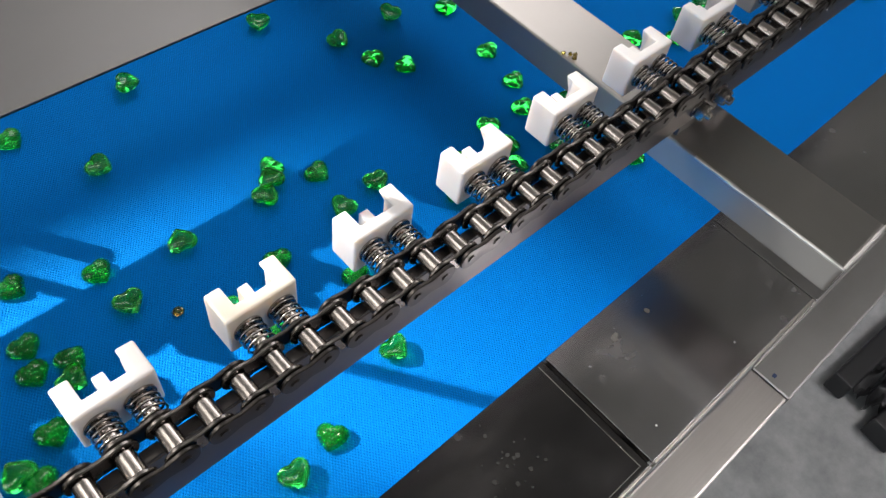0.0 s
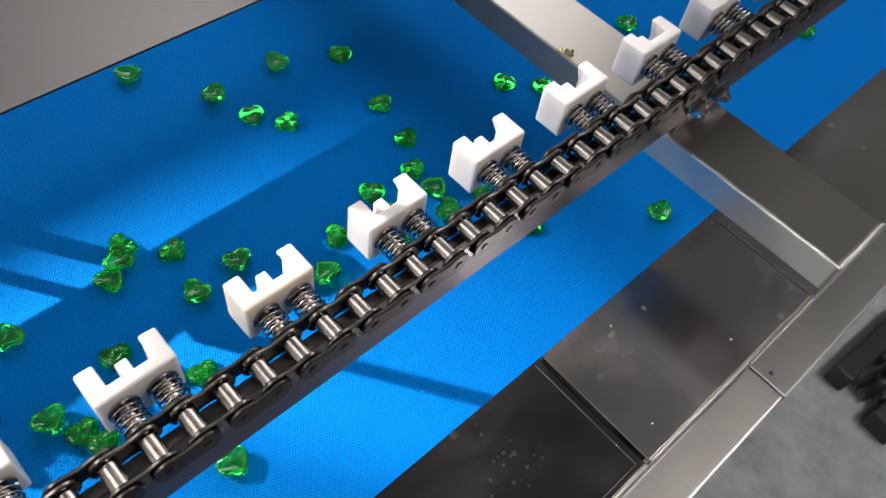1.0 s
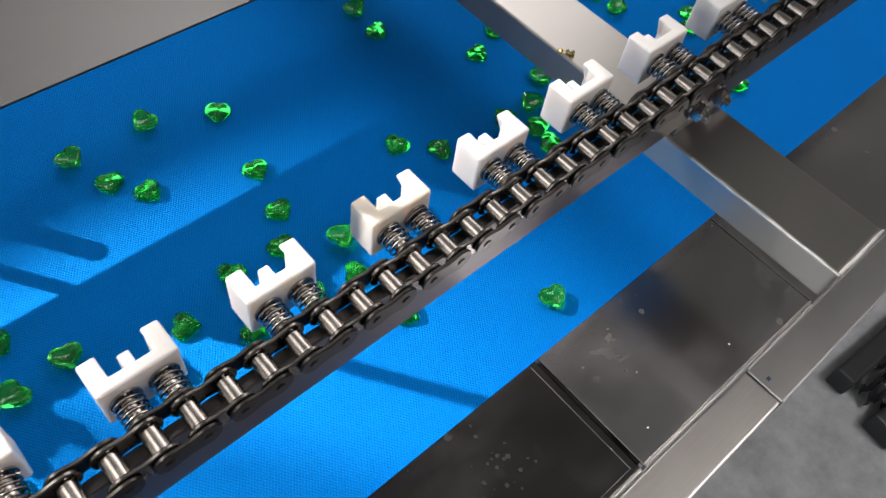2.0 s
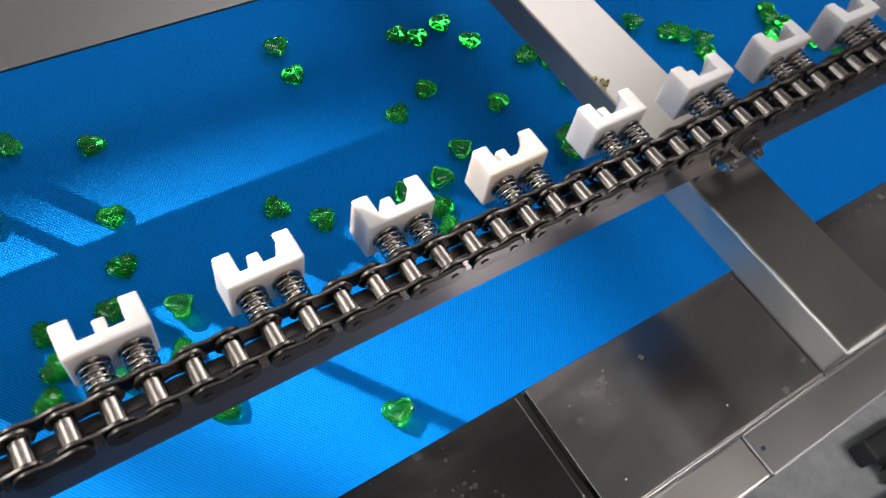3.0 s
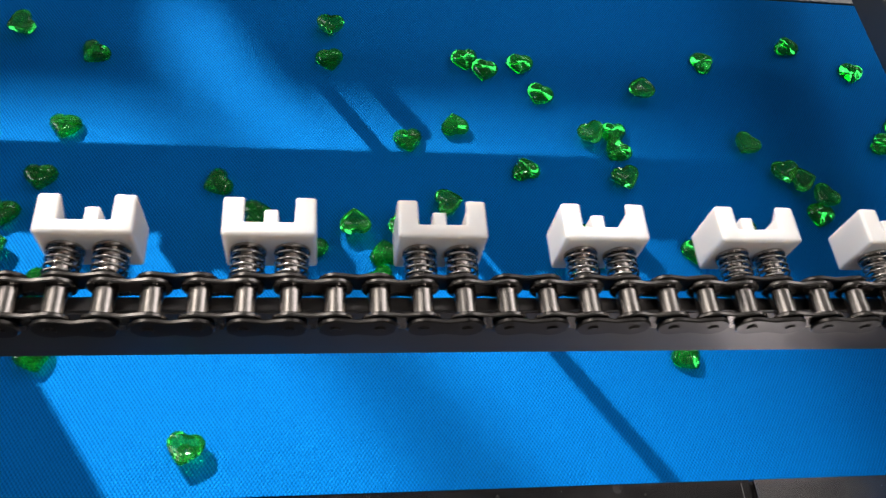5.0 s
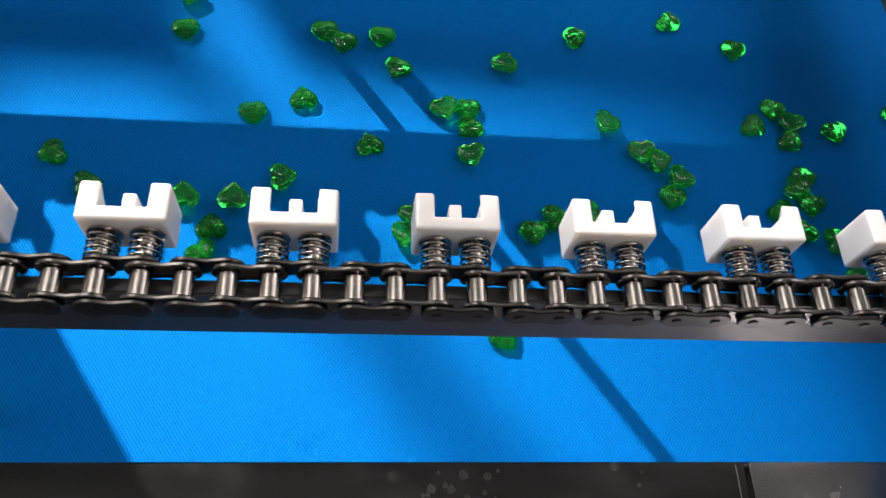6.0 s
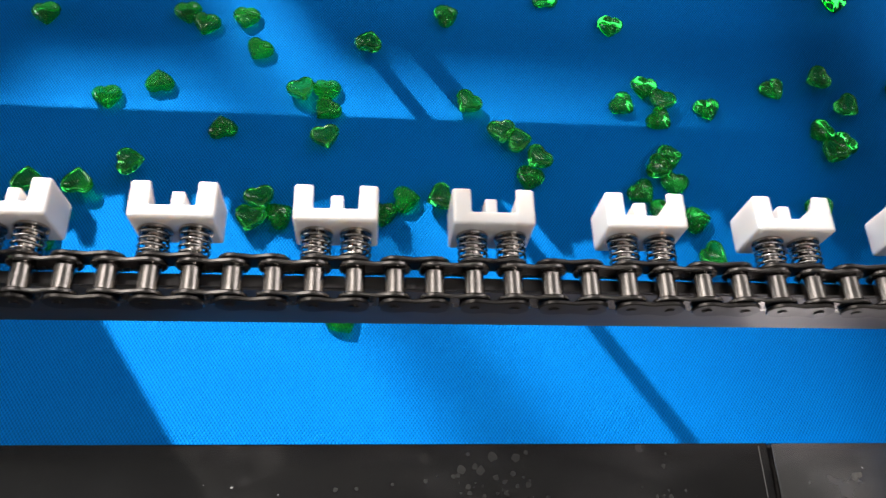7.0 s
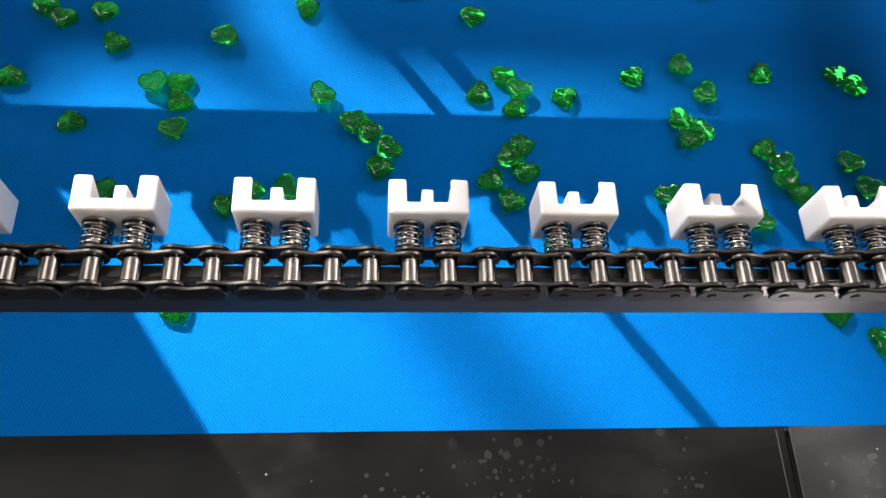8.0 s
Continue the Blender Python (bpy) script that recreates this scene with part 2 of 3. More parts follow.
# ---- structure ----
def structure():
    tagged(part("floor", box(-9, 9, -7, 7, -0.95, -0.85), FLOOR), "smooth grey concrete factory floor", "floor", kind="structure")
    tagged(part("ceiling", box(-9, 9, -7, 7, 8.0, 8.2), WALL), "grey hall ceiling", "ceiling", kind="structure")
    for name, q in (("wall_south", (-9, 9, -7.2, -7, -0.85, 8)), ("wall_east", (9, 9.2, -7, 7, -0.85, 8))):
        tagged(part(name, box(*q), WALL), "painted hall wall", "wall", kind="structure")
    # west wall left open only to hold the added fill light
    west = empty("wall_west")
    tagged(west, "painted hall wall, unseen, with an opening made for the fill light", "wall", kind="structure")
    for q in ((-9.2, -9, -7, -2.5, -0.85, 8), (-9.2, -9, 2.5, 7, -0.85, 8), (-9.2, -9, -2.5, 2.5, -0.85, 0.2), (-9.2, -9, -2.5, 2.5, 3.2, 8)):
        part("wall_section", box(*q), WALL, west)
    north = empty("wall_north")
    tagged(north, "painted hall wall with a tall window opening", "wall", kind="structure")
    for q in ((-9, -8, 7, 7.2, -0.85, 8), (-1.5, 9, 7, 7.2, -0.85, 8), (-8, -1.5, 7, 7.2, -0.85, 2.5), (-8, -1.5, 7, 7.2, 7.1, 8)):
        part("wall_section", box(*q), WALL, north)
    # unseen uprights added to dim the sun on the belt in soft bands
    for x in (-6.98, -5.94, -4.903, -3.86, -2.82):
        part("sun_bar", box(x - 0.007, x + 0.007, 7.05, 7.11, 2.5, 7.1), WALL, north, "slim upright added out of view to dim the sun in bands")
    belt = tagged(part("belt", box(-2.5, 3.6, -0.127, 0.330, -0.006, 0.0), BELT), "blue woven conveyor belt carrying candies", "conveyor belt", kind="structure")
    bed = part("belt_bed", box(-2.5, 2.6, -0.122, 0.325, -0.05, -0.0065), PANEL)
    tagged(bed, "steel slider bed under the belt", "conveyor bed", kind="structure")
    return belt


def panel(name, x0, x1, y0, y1, label, mat=None, lip=True):
    near = y0 < 0
    ob = tagged(part(name, box(x0, x1, y0, y1, -0.0045, -0.0008 if near else 0.0015, 0.0014 if near else 0.0012, 3), mat or PANEL), label, "side panel")
    if near and lip:
        smooth(part("folded_lip", box(x0 + 0.0003, x1 - 0.0003, y0 - 0.0016, y0 + 0.0009, -0.018, -0.0002, 0.0009, 3), STAINLESS, ob, "bright folded steel lip"), 50)


belt = structure()
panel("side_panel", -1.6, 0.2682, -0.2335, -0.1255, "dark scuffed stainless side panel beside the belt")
dark = bpy.data.objects["side_panel"]
part("fold_line", box(0.2615, 0.2621, -0.2290, -0.1290, -0.0009, -0.0005), PLATE, dark, "faint scribed fold line")
part("fold_line", box(-1.5, 0.2610, -0.2290, -0.2284, -0.0009, -0.0005), PLATE, dark, "faint scribed fold line")
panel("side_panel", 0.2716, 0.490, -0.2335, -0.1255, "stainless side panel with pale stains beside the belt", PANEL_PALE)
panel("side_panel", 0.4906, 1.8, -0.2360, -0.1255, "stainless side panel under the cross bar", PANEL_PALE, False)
panel("far_side_panel", -1.6, 1.8, 0.3315, 0.62, "grey brushed steel panel along the belt's far edge", DULL)
# added dark strip that stands in for the shade in the panel seams
tagged(part("seam_dark_strip", box(-1.6, 1.8, -0.230, -0.129, -0.012, -0.0065), DARKSTEEL), "dark strip added under the side panels so their seams read dark", "backing strip")
tagged(part("frame_rail", box(-1.6, 0.393, -0.270, -0.2365, -0.06, -0.002, 0.002), STAINLESS), "brushed stainless frame rail along the side panels", "frame rail")
tagged(part("frame_plate", box(0.3942, 1.8, -0.2715, -0.2365, -0.06, -0.001, 0.002), PLATE), "dark stainless frame plate at the conveyor's side", "frame plate")
tagged(part("cross_bar", box(0.4140, 0.4750, -0.2365, 0.75, 0.0870, 0.1160, 0.003, 3), BARSTEEL), "square stainless cross bar spanning the belt", "cross bar")
bar = bpy.data.objects["cross_bar"]
tagged(part("bar_upright", box(0.4250, 0.4640, 0.690, 0.735, -0.85, 0.0868, 0.002), STAINLESS), "square stainless upright under the cross bar's far end", "upright")


def bead(points, r):
    """An uneven weld bead along a line of points."""
    bm = bmesh.new()
    rings = []
    for i in range(49):
        u = i / 48 * (len(points) - 1)
        k = min(int(u), len(points) - 2)
        a, b = Vector(points[k]), Vector(points[k + 1])
        c = a.lerp(b, u - k)
        side = (b - a).normalized().cross(Vector((0, 0, 1)))
        rr = r * (0.85 + 0.3 * noise.noise(c * 75))
        c += side * r * 0.25 * noise.noise(c * 50 + Vector((5, 1, 2)))
        rings.append([bm.verts.new(c + rr * (math.cos(t) * side + Vector((0, 0, math.sin(t))))) for t in (0, 1.05, 2.09, 3.14, 4.19, 5.24)])
    for p, q in zip(rings, rings[1:]):
        for k in range(6):
            bm.faces.new((p[k], p[(k + 1) % 6], q[(k + 1) % 6], q[k]))
    bm.faces.new(rings[0])
    bm.faces.new(rings[-1][::-1])
    bmesh.ops.recalc_face_normals(bm, faces=bm.faces[:])
    return bm


WELD = steel("ground_weld", (0.62, 0.60, 0.58), 0.42, (1, 1, 1), 0.3, 90.0, 0.2)
smooth(part("weld_bead", bead([(0.4148, -0.110, 0.1150), (0.4148, -0.2363, 0.1152)], 0.0019), WELD, bar, "bright ground weld"), 80)
smooth(part("weld_bead", bead([(0.4150, -0.2362, 0.1152), (0.4450, -0.2364, 0.1154), (0.4740, -0.2362, 0.1152)], 0.0021), WELD, bar, "bright ground weld"), 80)


plate = bpy.data.objects["frame_plate"]
smooth(part("weld_bead", bead([(0.3936, -0.2375, -0.0012), (0.3938, -0.2500, -0.0012), (0.3936, -0.2700, -0.0014)], 0.0012), WELD, plate, "rough bright weld"), 80)
smooth(part("weld_bead", bead([(0.3950, -0.2368, -0.0012), (0.4400, -0.2366, -0.0012), (0.4880, -0.2362, -0.0012)], 0.0011), WELD, plate, "rough bright weld"), 80)
part("ink_mark", box(0.3995, 0.4030, -0.2535, -0.2505, -0.0010, -0.0006), material("blue_ink", (0.02, 0.04, 0.12), 0.5)[0], plate, "small dark blue marker dab")


# housing and hangers added over each fill lamp, out of view
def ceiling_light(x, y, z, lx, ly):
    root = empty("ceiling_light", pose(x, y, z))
    tagged(root, "flat white panel added above an unseen fill lamp", "ceiling light", "hall lights")
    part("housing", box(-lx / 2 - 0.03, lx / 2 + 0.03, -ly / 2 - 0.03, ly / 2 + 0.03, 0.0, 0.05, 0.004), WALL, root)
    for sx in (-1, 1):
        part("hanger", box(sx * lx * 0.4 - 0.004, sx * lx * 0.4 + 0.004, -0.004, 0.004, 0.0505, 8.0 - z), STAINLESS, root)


for x, y, z, lx, ly, watts in FILL_LAMPS:
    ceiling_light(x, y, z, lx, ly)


def conveyor_leg(x, y):
    root = empty("conveyor_leg", pose(x, y, -0.85))
    tagged(root, "square stainless leg under the conveyor bed", "leg", "conveyor legs")
    part("post", box(-0.02, 0.02, -0.02, 0.02, 0.012, 0.7995, 0.002), STAINLESS, root)
    part("foot", box(-0.04, 0.04, -0.04, 0.04, 0.0, 0.0115, 0.003), BLACK, root, "black rubber foot")


for x in (-2.2, -0.8, 0.9, 2.3):
    for y in (-0.09, 0.29):
        conveyor_leg(x, y)


# members past the view, whose shadows fall on the belt
def post(x, y, r, height, label):
    bm = rod(r, 0, height, 0.002, 20)
    bmesh.ops.transform(bm, matrix=Matrix.Rotation(radians(90), 4, "X"), verts=bm.verts[:])
    smooth(tagged(part("machine_post", bm, STAINLESS, place=pose(x, y, 0.0015)), label, "post"))


post(-0.1405, 0.384, 0.0058, 0.62, "slim round steel post on the far side panel")
post(-0.1085, 0.402, 0.0085, 0.231, "short round steel post on the far side panel")
# unseen sheet added for the straight shade edge at the belt's left
tagged(part("shade_sheet", box(-1.3, -0.511, 0.418, 0.422, 0.0015, 1.1, 0.001), STAINLESS), "upright sheet out of view, added to shade the belt's left end", "guard sheet")
# unseen blocks added to give the sunlit patch its soft edges
for x0, x1, top in ((-3.39, 2.0, 4.440), (-3.649, -3.485, 4.442), (-6.5, -3.652, 4.480)):
    tagged(part("sun_mask", box(x0, x1, 5.0, 5.6, -0.85, top, 0.01), WALL), "tall block added out of view to bound the sunlit patch", "machine housing")


# unseen far block, added with its ground to fade the sun rightwards
tagged(part("blocker_ground", box(-60, 30, 7.2, 60, -0.95, -0.86), FLOOR), "ground slab added under the far sun blocker", "ground", kind="structure")
tagged(part("far_sun_blocker", box(-20.55, -4.0, 30.0, 32.0, -0.86, 36.0, 0.05), WALL), "tall block added far outside to fade the sun rightwards", "building")


# ---- chain ----
def plate_outline(r_end, r_waist, ends=10):
    """A link plate's outline: two round ends and a waist, in x and z about its middle."""
    pts, h = [], P / 2
    for side in (1, -1):
        for i in range(ends + 1):
            a = radians(-112 + 224 * i / ends)
            pts.append((side * (h + r_end * math.cos(a)), side * r_end * math.sin(a)))
        pts.append((0.0, side * r_waist))
    return pts


def make_chain(name, y0, z0, k0, k1, label):
    """A roller chain with its parts."""
    root = empty(name)
    tagged(root, label, "roller chain")
    outer = prism(plate_outline(0.0076, 0.0056), 0.0022, 0.0005, 1, "y")
    inner = prism(plate_outline(0.0080, 0.0060), 0.0022, 0.0005, 1, "y")
    first = {}

    def put(nm, make, mat, m):
        if nm not in first:
            first[nm] = smooth(part(nm, make(), mat, root, place=m), 40)
        else:
            again(first[nm], root, m)

    for j in range(k0 * 4, k1 * 4):
        x = BLOCK_X + P / 2 + j * P
        put("roller", lambda: rod(0.0051, -0.0064, 0.0064), ROLLER, pose(x, y0, z0))
        put("pin", lambda: rod(0.0027, -0.0127, 0.0127, 0.0005, 16), LINK, pose(x, y0, z0))
        xm = x - P / 2
        for s in (-1, 1):
            if j % 2 == 0:
                put("outer_plate", lambda: outer, LINK, pose(xm, y0 + s * 0.01085 - 0.0011, z0))
            else:
                put("inner_plate", lambda: inner, CHAIN, pose(xm, y0 + s * 0.0080 - 0.0011, z0))
    moving_chain.append((root, Matrix()))
    return root


def spring_mesh(radius, wire, length, turns):
    bm = bmesh.new()
    n, m = int(turns * 20), 7
    rings = []
    for i in range(n + 1):
        u = i / n
        a = 2 * math.pi * turns * u
        flat = min(1, u * 8, (1 - u) * 8)
        y = length * (0.5 + (u - 0.5) * (0.94 + 0.06 * flat))
        ring = []
        for k in range(m):
            b = 2 * math.pi * k / m
            r = radius + wire * math.cos(b)
            ring.append(bm.verts.new((r * math.cos(a), y + wire * math.sin(b), r * math.sin(a))))
        rings.append(ring)
    for p, q in zip(rings, rings[1:]):
        for k in range(m):
            bm.faces.new((p[k], p[(k + 1) % m], q[(k + 1) % m], q[k]))
    bm.faces.new(rings[0])
    bm.faces.new(rings[-1][::-1])
    bmesh.ops.recalc_face_normals(bm, faces=bm.faces[:])
    return bm


def make_carrier(m, mat, label):
    """A nylon block on two sprung pins; its origin lies on the chain's axis, midway between the pins."""
    root = empty("mould_carrier", m)
    tagged(root, label, "carrier block", "carrier blocks on the chain")
    w, a, y0, y1, yb, ye, deep = 0.0201, 0.0108, 0.0262, 0.0458, 0.0330, 0.0400, 0.0288
    out = [(-w, y0), (w, y0), (w, y1), (a, y1), (a, ye + 0.0005), (a, ye), (a, yb), (-a, yb), (-a, y1), (-w, y1)]
    bm = prism(out, deep, 0.0018, 4)
    # the slot widens downwards: along the whole of one horn, near the tip of the other
    for v in bm.verts:
        low = 1 - v.co.z / deep
        if v.co.y > ye + 0.0003 and a - 0.001 < v.co.x < a + 0.0024:
            v.co.x += 0.0068 * low
            v.co.z += 0.42 * deep * low
        elif v.co.y > yb - 0.003 and -a - 0.0024 < v.co.x < -a + 0.001:
            v.co.x -= 0.0048 * low
    body = smooth(part("body", bm, mat, root, place=pose(0, 0, -0.0144)), 50)
    part("peg", box(-0.0030, 0.0030, yb - 0.001, 0.0445, 0.0075, 0.0205, 0.0009), mat, body)
    for s in (-1, 1):
        x = s * P / 2
        smooth(part("guide_pin", rod(0.0042, 0.0122, 0.0285, 0.0004, 18), ROLLER, root, "bright steel guide pin", pose(x, 0, 0)))
        smooth(part("spring", spring_mesh(0.0070, 0.00072, 0.0124, 3.7), SPRING, root, "coiled steel spring", pose(x, 0.0125, 0, 0, random.uniform(0, 360), 0)), 80)
        smooth(part("washer", rod(0.0080, 0.0249, 0.0265, 0.0003, 24), SPRING, root, "steel washer", pose(x, 0, 0)))
    return root


make_chain("roller_chain", CHAIN_Y, AXLE_Z, -12, 11, "oiled steel roller chain running on a rail")
base = make_carrier(pose(0, 0, 0), NYLON, "white nylon carrier block on two sprung pins")
moving_chain.append((base, pose(BLOCK_X - 12 * S, CHAIN_Y, AXLE_Z)))
# one block whose cream colour holds warm light
warm_lit = make_carrier(pose(0, 0, 0), CREAM, "white nylon carrier block with warm light in its colour, on two sprung pins")
moving_chain.append((warm_lit, pose(BLOCK_X, CHAIN_Y, AXLE_Z)))
for k in range(-11, 11):
    if k != 0:
        m = pose(BLOCK_X + k * S, CHAIN_Y, AXLE_Z)
        moving_chain.append((copy_thing(base, m), m))
# the other side's chain, past the view, whose shadow falls on the belt
FAR = pose(-0.0886, 0.3361, 0.060)
make_chain("roller_chain", 0, 0, -12, 11, "oiled steel roller chain on the conveyor's far side")
far_chain = moving_chain.pop()[0]
moving_chain.append((far_chain, FAR @ pose(0, 0, AXLE_Z)))
for k in range(-11, 11):
    m = FAR @ pose(BLOCK_X + k * S, 0, AXLE_Z) @ pose(0, 0, 0, 0, 0, 180)
    moving_chain.append((copy_thing(base, m), m))


def rail(y0, y1, z0, z1, label):
    ob = tagged(part("chain_rail", box(-1.6, 1.8, y0, y1, z0, z1 - 0.0022, 0.0005), RAIL), label, "guide rail")
    part("wear_strip", box(-1.6, 1.8, y0 + 0.0003, y1 - 0.0003, z1 - 0.0021, z1, 0.0005), DARKSTEEL, ob, "worn running strip")


rail(CHAIN_Y - 0.0007, CHAIN_Y + 0.0064, 0.1275, AXLE_Z - 0.0052, "dark flat steel rail under the roller chain")
rail(0.3361 - 0.004, 0.3361 + 0.0044, 0.190, 0.060 + AXLE_Z - 0.0052, "dark flat steel rail under the far chain")


tagged(part("rail_stand", box(0.420, 0.468, 0.3325, 0.3400, 0.1162, 0.1898, 0.001), DARKSTEEL), "steel stand between cross bar and far rail", "stand")
tagged(part("rail_stand", box(0.418, 0.470, -0.0885, -0.0845, 0.1162, 0.1273, 0.001), DARKSTEEL), "low steel stand between cross bar and rail", "stand")
# unseen strip added so no sun leaks through the far chain's gaps
tagged(part("gap_blocker", box(-1.6, 1.8, 0.3510, 0.3525, 0.205, 0.2640, 0.0004), DARKSTEEL), "thin strip added behind the far chain to stop light through its gaps", "guard strip")
for x in (-1.2, 0.445, 1.4):
    tagged(part("blocker_bracket", box(x - 0.01, x + 0.01, 0.3403, 0.3512, 0.2055, 0.2085), DARKSTEEL), "small steel bracket of the added light-stopping strip", "bracket")


def hex_bolt(x, z):
    root = empty("hex_bolt", pose(x, CHAIN_Y - 0.0007, z))
    tagged(root, "shiny hex bolt through the rail's side", "bolt", "rail bolts")
    smooth(part("shank", rod(0.0034, -0.013, 0.0, 0.0005, 16), SPRING, root))
    smooth(part("nut", rod(0.0071, -0.0090, -0.0024, 0.0006, 6), SPRING, root), 20)
    smooth(part("washer", rod(0.0083, -0.0024, -0.0004, 0.0003, 24), SPRING, root))


hex_bolt(0.4270, 0.1420)
hex_bolt(0.4530, 0.1420)


# ---- candies ----
def heart_mesh():
    """A heart cut like a gem: girdle, soft crown facets up to a blunt peak; hollow below."""
    bm = bmesh.new()
    n = 20

    def outline(s):
        pts = []
        for i in range(n):
            a = 2 * math.pi * i / n
            x = 16 * math.sin(a) ** 3
            y = 13 * math.cos(a) - 5 * math.cos(2 * a) - 2 * math.cos(3 * a) - math.cos(4 * a) + 2.4
            pts.append(((0.58 * x + 0.42 * 16 * math.sin(a)) * s, (0.58 * y + 0.42 * 15 * math.cos(a)) * s))
        return pts

    levels = [(0.00064, 0.0), (0.00069, 0.0009), (0.00071, 0.0028), (0.00066, 0.0054), (0.00053, 0.0078), (0.00034, 0.0095), (0.00015, 0.0104)]
    rings = [[bm.verts.new((x, y, z)) for x, y in outline(s)] for s, z in levels]
    for p, q in zip(rings, rings[1:]):
        for i in range(n):
            bm.faces.new((p[i], p[(i + 1) % n], q[(i + 1) % n], q[i]))
    peak, hollow = bm.verts.new((0, 0.0004, 0.0107)), bm.verts.new((0, 0, 0.0036))
    dish = [bm.verts.new((x, y, 0.0018)) for x, y in outline(0.00044)]
    for i in range(n):
        bm.faces.new((rings[-1][i], rings[-1][(i + 1) % n], peak))
        bm.faces.new((rings[0][(i + 1) % n], rings[0][i], dish[i], dish[(i + 1) % n]))
        bm.faces.new((dish[(i + 1) % n], dish[i], hollow))
    bmesh.ops.recalc_face_normals(bm, faces=bm.faces[:])
    bmesh.ops.scale(bm, vec=(1.04, 1.06, 1.0), verts=bm.verts[:])
    return bm


# places on the belt at 4 s
PLACES = """
    -0.598,0.029 -0.589,0.016 -0.569,0.043 -0.559,0.090 -0.554,0.113 -0.541,0.068 -0.539,0.164 -0.534,0.085
    -0.485,0.139 -0.481,0.099 -0.476,0.300 -0.466,-0.082 -0.434,0.229 -0.431,-0.075 -0.430,0.049 -0.423,0.124
    -0.418,0.030 -0.411,0.015 -0.374,0.066 -0.368,0.302 -0.355,-0.052 -0.345,0.123 -0.335,0.017 -0.332,0.135
    -0.324,0.148 -0.303,0.075 -0.295,0.120 -0.263,0.080 -0.226,0.305 -0.217,0.030 -0.187,0.054 -0.178,0.241
    -0.165,0.203 -0.150,0.021 -0.145,0.178 -0.139,0.043 -0.137,0.071 -0.111,0.243 -0.100,0.016 -0.093,0.041
    -0.092,0.069 -0.073,0.100 -0.064,0.146 -0.061,0.014 -0.054,0.220 -0.053,-0.037 -0.050,0.048 0.045,-0.099
    0.049,0.098 0.078,0.072 0.117,0.044 0.129,0.259 0.129,0.224 0.148,0.063 0.165,0.018 0.169,0.040
    0.183,0.063 0.190,0.143 0.217,0.082 0.228,0.159 0.242,0.231 0.258,0.220 0.281,0.117 0.290,0.228
    0.303,0.195 0.309,0.036 0.315,0.053 0.330,0.041 0.340,0.153 0.360,0.156 0.361,0.138 0.361,0.109
    0.393,0.204 0.406,0.044 0.424,0.057 0.450,0.057 0.459,0.240 0.474,0.146 0.500,0.119 0.513,0.111
    0.521,0.079 0.528,0.095 0.547,0.265 0.603,0.236 0.604,0.153 0.610,0.069 0.624,0.051 0.625,0.171
    0.625,0.090 0.634,0.139 0.637,0.155 0.637,0.102 0.638,0.077 0.651,0.045 0.657,0.013 0.677,0.151
    0.739,0.174 0.751,0.055 0.773,0.132 0.777,0.109 0.780,0.185 0.790,0.120 0.799,0.156 0.820,0.276
    0.822,0.034 0.842,0.103 0.851,0.087 0.853,0.072 0.855,0.181 0.864,0.061 0.869,-0.043 0.899,-0.064
    0.911,0.089 0.921,0.065 0.924,0.182 0.938,0.171 0.379,-0.041
"""


def candies():
    rng = random.Random(11)
    kinds = [smooth(part("heart_candy", heart_mesh(), CANDY), 48), None]
    tagged(kinds[0], "translucent green heart-shaped hard candy, domed side up", "candy", "candies on the belt")
    kinds[1] = kinds[0].copy()
    scene.collection.objects.link(kinds[1])
    tagged(kinds[1], "translucent green heart-shaped hard candy, flat side up")
    used = [False, False]
    for pair in PLACES.split():
        x, y = (float(v) for v in pair.split(","))
        k = 1 if rng.random() < (0.5 if 0.0 < y < 0.11 else 0.25) else 0
        turn = rng.choice((0, 0, 0, 25, -25, 50, -60, 110, 180)) + rng.uniform(-18, 18)
        if k:
            m = pose(x, y, 0.0105, 180 + rng.uniform(-4, 4), rng.uniform(-4, 4), turn + 180)
        else:
            m = pose(x, y, 0.0003, rng.uniform(-3, 3), rng.uniform(-3, 3), turn)
        ob = copy_thing(kinds[k], m) if used[k] else kinds[k]
        used[k] = True
        moving_belt.append((ob, m))


candies()
moving_belt.append((belt, Matrix()))


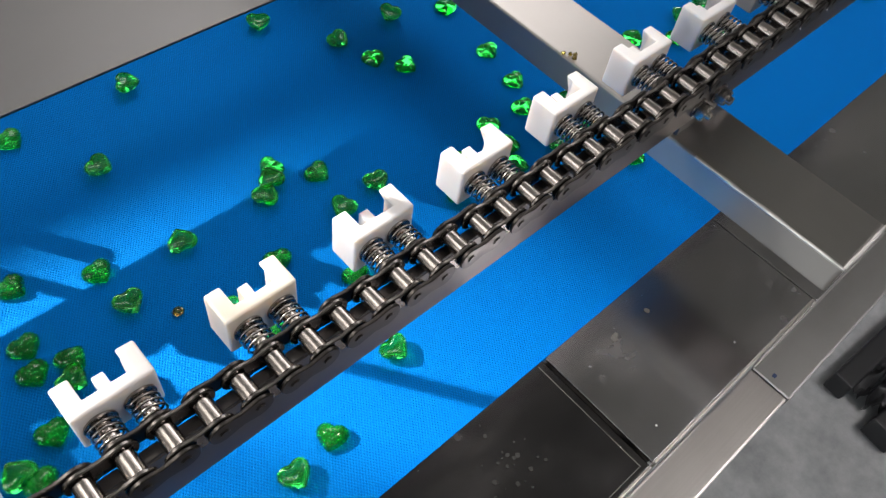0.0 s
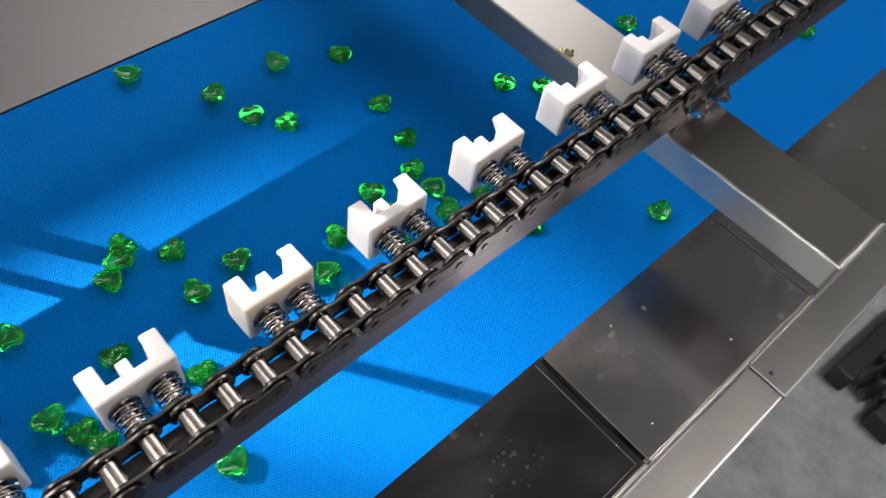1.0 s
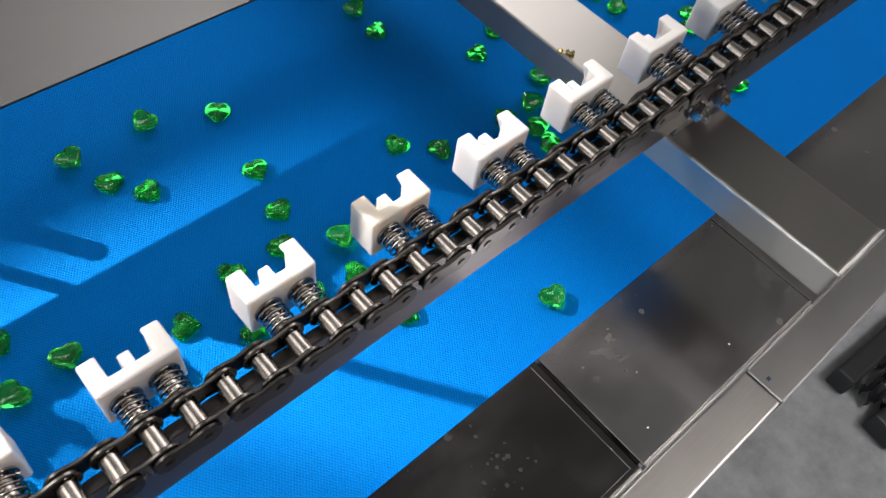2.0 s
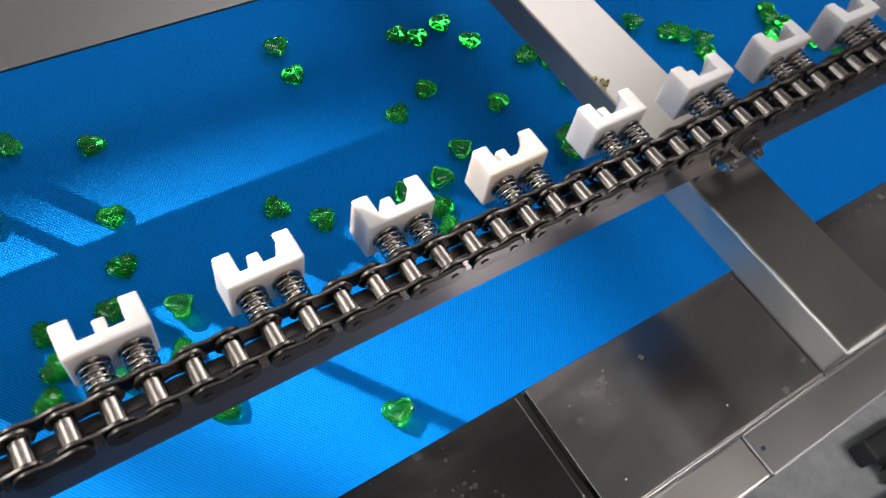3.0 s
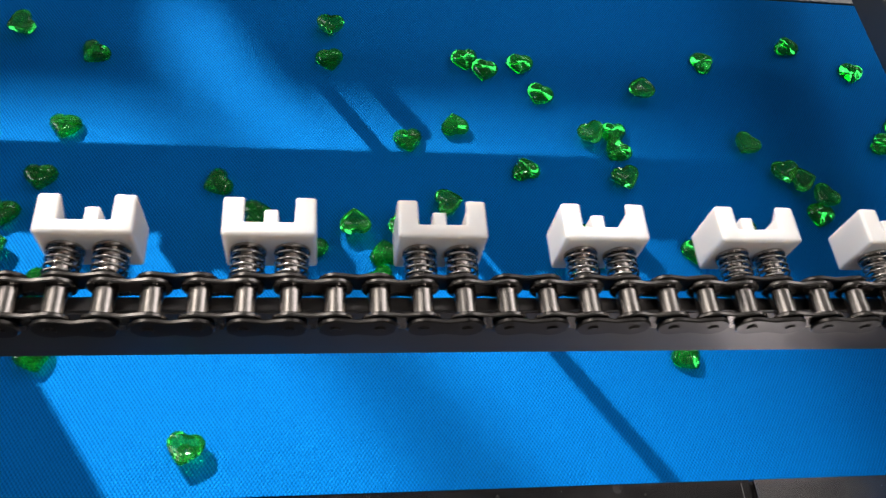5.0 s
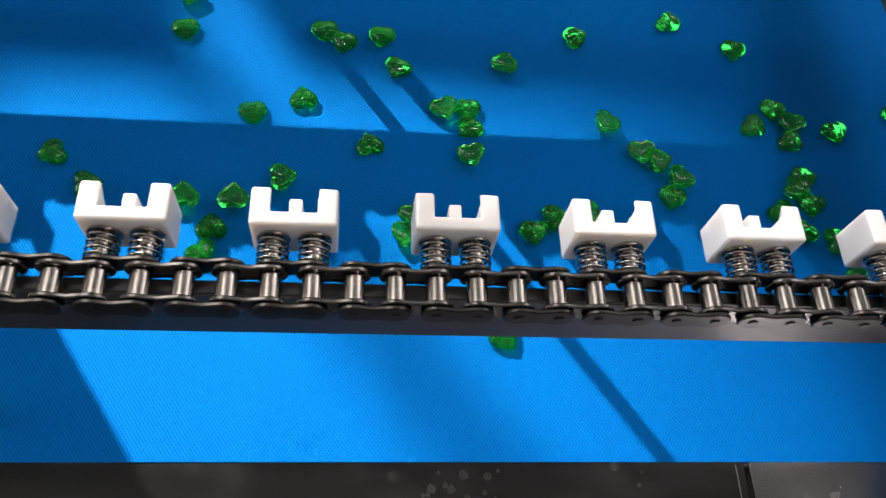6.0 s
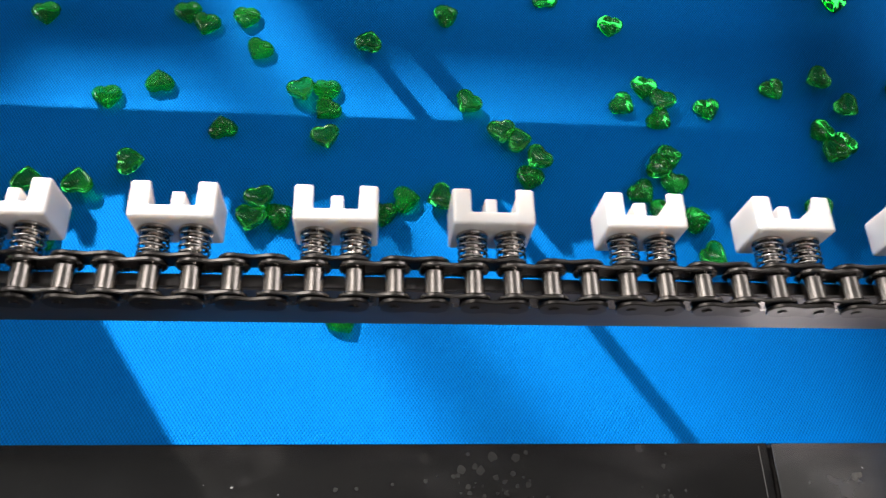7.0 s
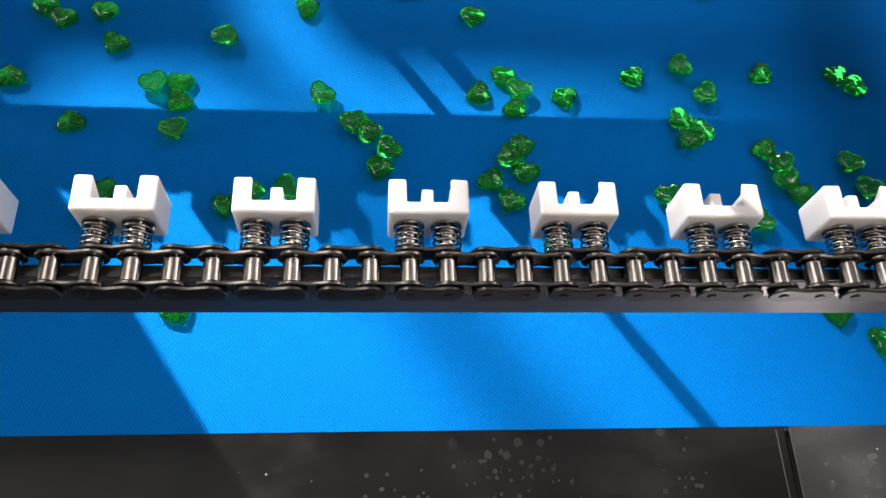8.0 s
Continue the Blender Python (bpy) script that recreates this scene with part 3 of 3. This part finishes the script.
def small_things():
    """A dropped amber sweet on the belt, shards on the bar, crumbs on the panels, and what lies on the floor."""
    rng = random.Random(3)
    bm = bmesh.new()
    bmesh.ops.create_uvsphere(bm, u_segments=14, v_segments=8, radius=0.0042)
    bmesh.ops.scale(bm, vec=(1, 1, 0.55), verts=bm.verts[:])
    drop = smooth(part("candy_drop", bm, AMBER), 60)
    tagged(drop, "tiny round amber candy drop on the belt", "candy")
    moving_belt.append((drop, pose(AMBER_AT[0], AMBER_AT[1], 0.0022)))
    for x, y in ((0.4155, 0.0235), (0.4185, 0.0195), (0.4215, 0.0170), (0.4180, 0.0145)):
        bm = bmesh.new()
        bmesh.ops.create_icosphere(bm, subdivisions=1, radius=0.0022)
        for v in bm.verts:
            v.co *= rng.uniform(0.6, 1.2)
        shard = part("candy_shard", bm, AMBER, place=pose(x, y, 0.1175, rng.uniform(0, 90), 0, rng.uniform(0, 360)))
        tagged(shard, "small broken amber candy shard on the cross bar", "candy shard", "shards on the bar")
    bm = bmesh.new()
    for _ in range(34):
        c = Vector((rng.uniform(-0.35, 0.62), rng.uniform(-0.228, -0.130), -0.0007))
        r = rng.uniform(0.0003, 0.0010)
        vs = [bm.verts.new(c + Vector((r * rng.uniform(0.5, 1.2) * math.cos(a), r * rng.uniform(0.5, 1.2) * math.sin(a), 0))) for a in (0, 1.3, 2.5, 3.8, 5.0)]
        top = bm.verts.new(c + Vector((0, 0, r * 0.8)))
        for i in range(5):
            bm.faces.new((vs[i], vs[(i + 1) % 5], top))
    tagged(part("candy_crumbs", bm, CRUMB), "tiny pale candy crumbs scattered on the side panels", "crumbs", kind="stuff")
    # dried splashes: two on the pale panel, a thick scatter on the dark one
    spots = [(0.3675, -0.1505, 0.0030, 1), (0.3270, -0.1500, 0.0034, 1), (0.3300, -0.1485, 0.0026, 1), (0.0920, -0.1360, 0.0035, 0),
             (0.0760, -0.1355, 0.0038, 0), (0.0680, -0.1440, 0.0036, 0), (0.0550, -0.1440, 0.0032, 0), (0.0990, -0.1325, 0.0018, 0)]
    for cx, cy, sx, sy, count in ((0.078, -0.160, 0.030, 0.014, 60), (0.190, -0.165, 0.016, 0.012, 22), (-0.02, -0.170, 0.02, 0.012, 16)):
        for _ in range(count):
            spots.append((rng.gauss(cx, sx), min(-0.131, max(-0.226, rng.gauss(cy, sy))), rng.uniform(0.0006, 0.0026), 0))
    for pale, name in ((0, "dark"), (1, "pale")):
        bm = bmesh.new()
        for n, (x, y, r, kind) in enumerate(spots):
            if kind != pale:
                continue
            z = -0.00078 + 0.000004 * n
            ring = []
            for k in range(11):
                a = k * math.tau / 11
                q = r * (0.85 + 0.35 * noise.noise(Vector((x * 900, y * 900, k * 0.9))))
                ring.append(bm.verts.new((x + q * math.cos(a), y + q * math.sin(a), z)))
            bm.faces.new(ring)
        tagged(part("dried_splashes", bm, SPLASH[pale]), "dull dried sugar splashes on the %s side panel" % name, "stains", kind="stuff")
    for x0, x1, y0, y1, turn in ((0.0, 0.60, -0.021, 0.021, -4), (0.0, 0.60, -0.03, 0.03, -8)):
        at = pose(1.142, -0.366, -0.85, 0, 0, turn) if turn == -4 else pose(1.112, -0.477, -0.85, 0, 0, turn)
        board = part("pallet_board", box(x0, x1, y0, y1, 0.0005, 0.055, 0.006), BLACK, place=at)
        tagged(board, "black plastic pallet board lying on the floor", "pallet board", "boards on the floor")
    bm = bmesh.new()
    bmesh.ops.create_grid(bm, x_segments=22, y_segments=14, size=0.5)
    for v in bm.verts:
        x, y = v.co.x, v.co.y
        v.co = Vector((x * 0.26, y * 0.07, 0.0))
        n = noise.noise(Vector((x * 6, y * 5, 1.0)))
        v.co.z = 0.028 + 0.022 * n + 0.008 * noise.noise(Vector((x * 17, y * 17, 3)))
        v.co.x += 0.02 * noise.noise(Vector((y * 9, 4, x * 3)))
    ragged = [f for f in bm.faces if noise.noise(f.calc_center_median() * 55) > 0.42 or f.calc_center_median().x < -0.115 + 0.03 * noise.noise(Vector((f.calc_center_median().y * 90, 2, 1)))]
    bmesh.ops.delete(bm, geom=ragged, context="FACES")
    bmesh.ops.solidify(bm, geom=bm.faces[:], thickness=0.001)
    film = smooth(part("torn_film", bm, BLACK, place=pose(1.272, -0.432, -0.85, 0, 0, -5)), 60)
    tagged(film, "torn crumpled black plastic film on the floor", "plastic film")


small_things()


def motions():
    for ob, m in moving_chain:
        walk(ob, [(t, Matrix.Translation((a * S, 0, 0)) @ m) for t, a in STEPS])
    for ob, m in moving_belt:
        walk(ob, [(t, Matrix.Translation((BELT_SPEED * (t - 4), 0, 0)) @ m) for t in (0.0, 8.0)])


motions()
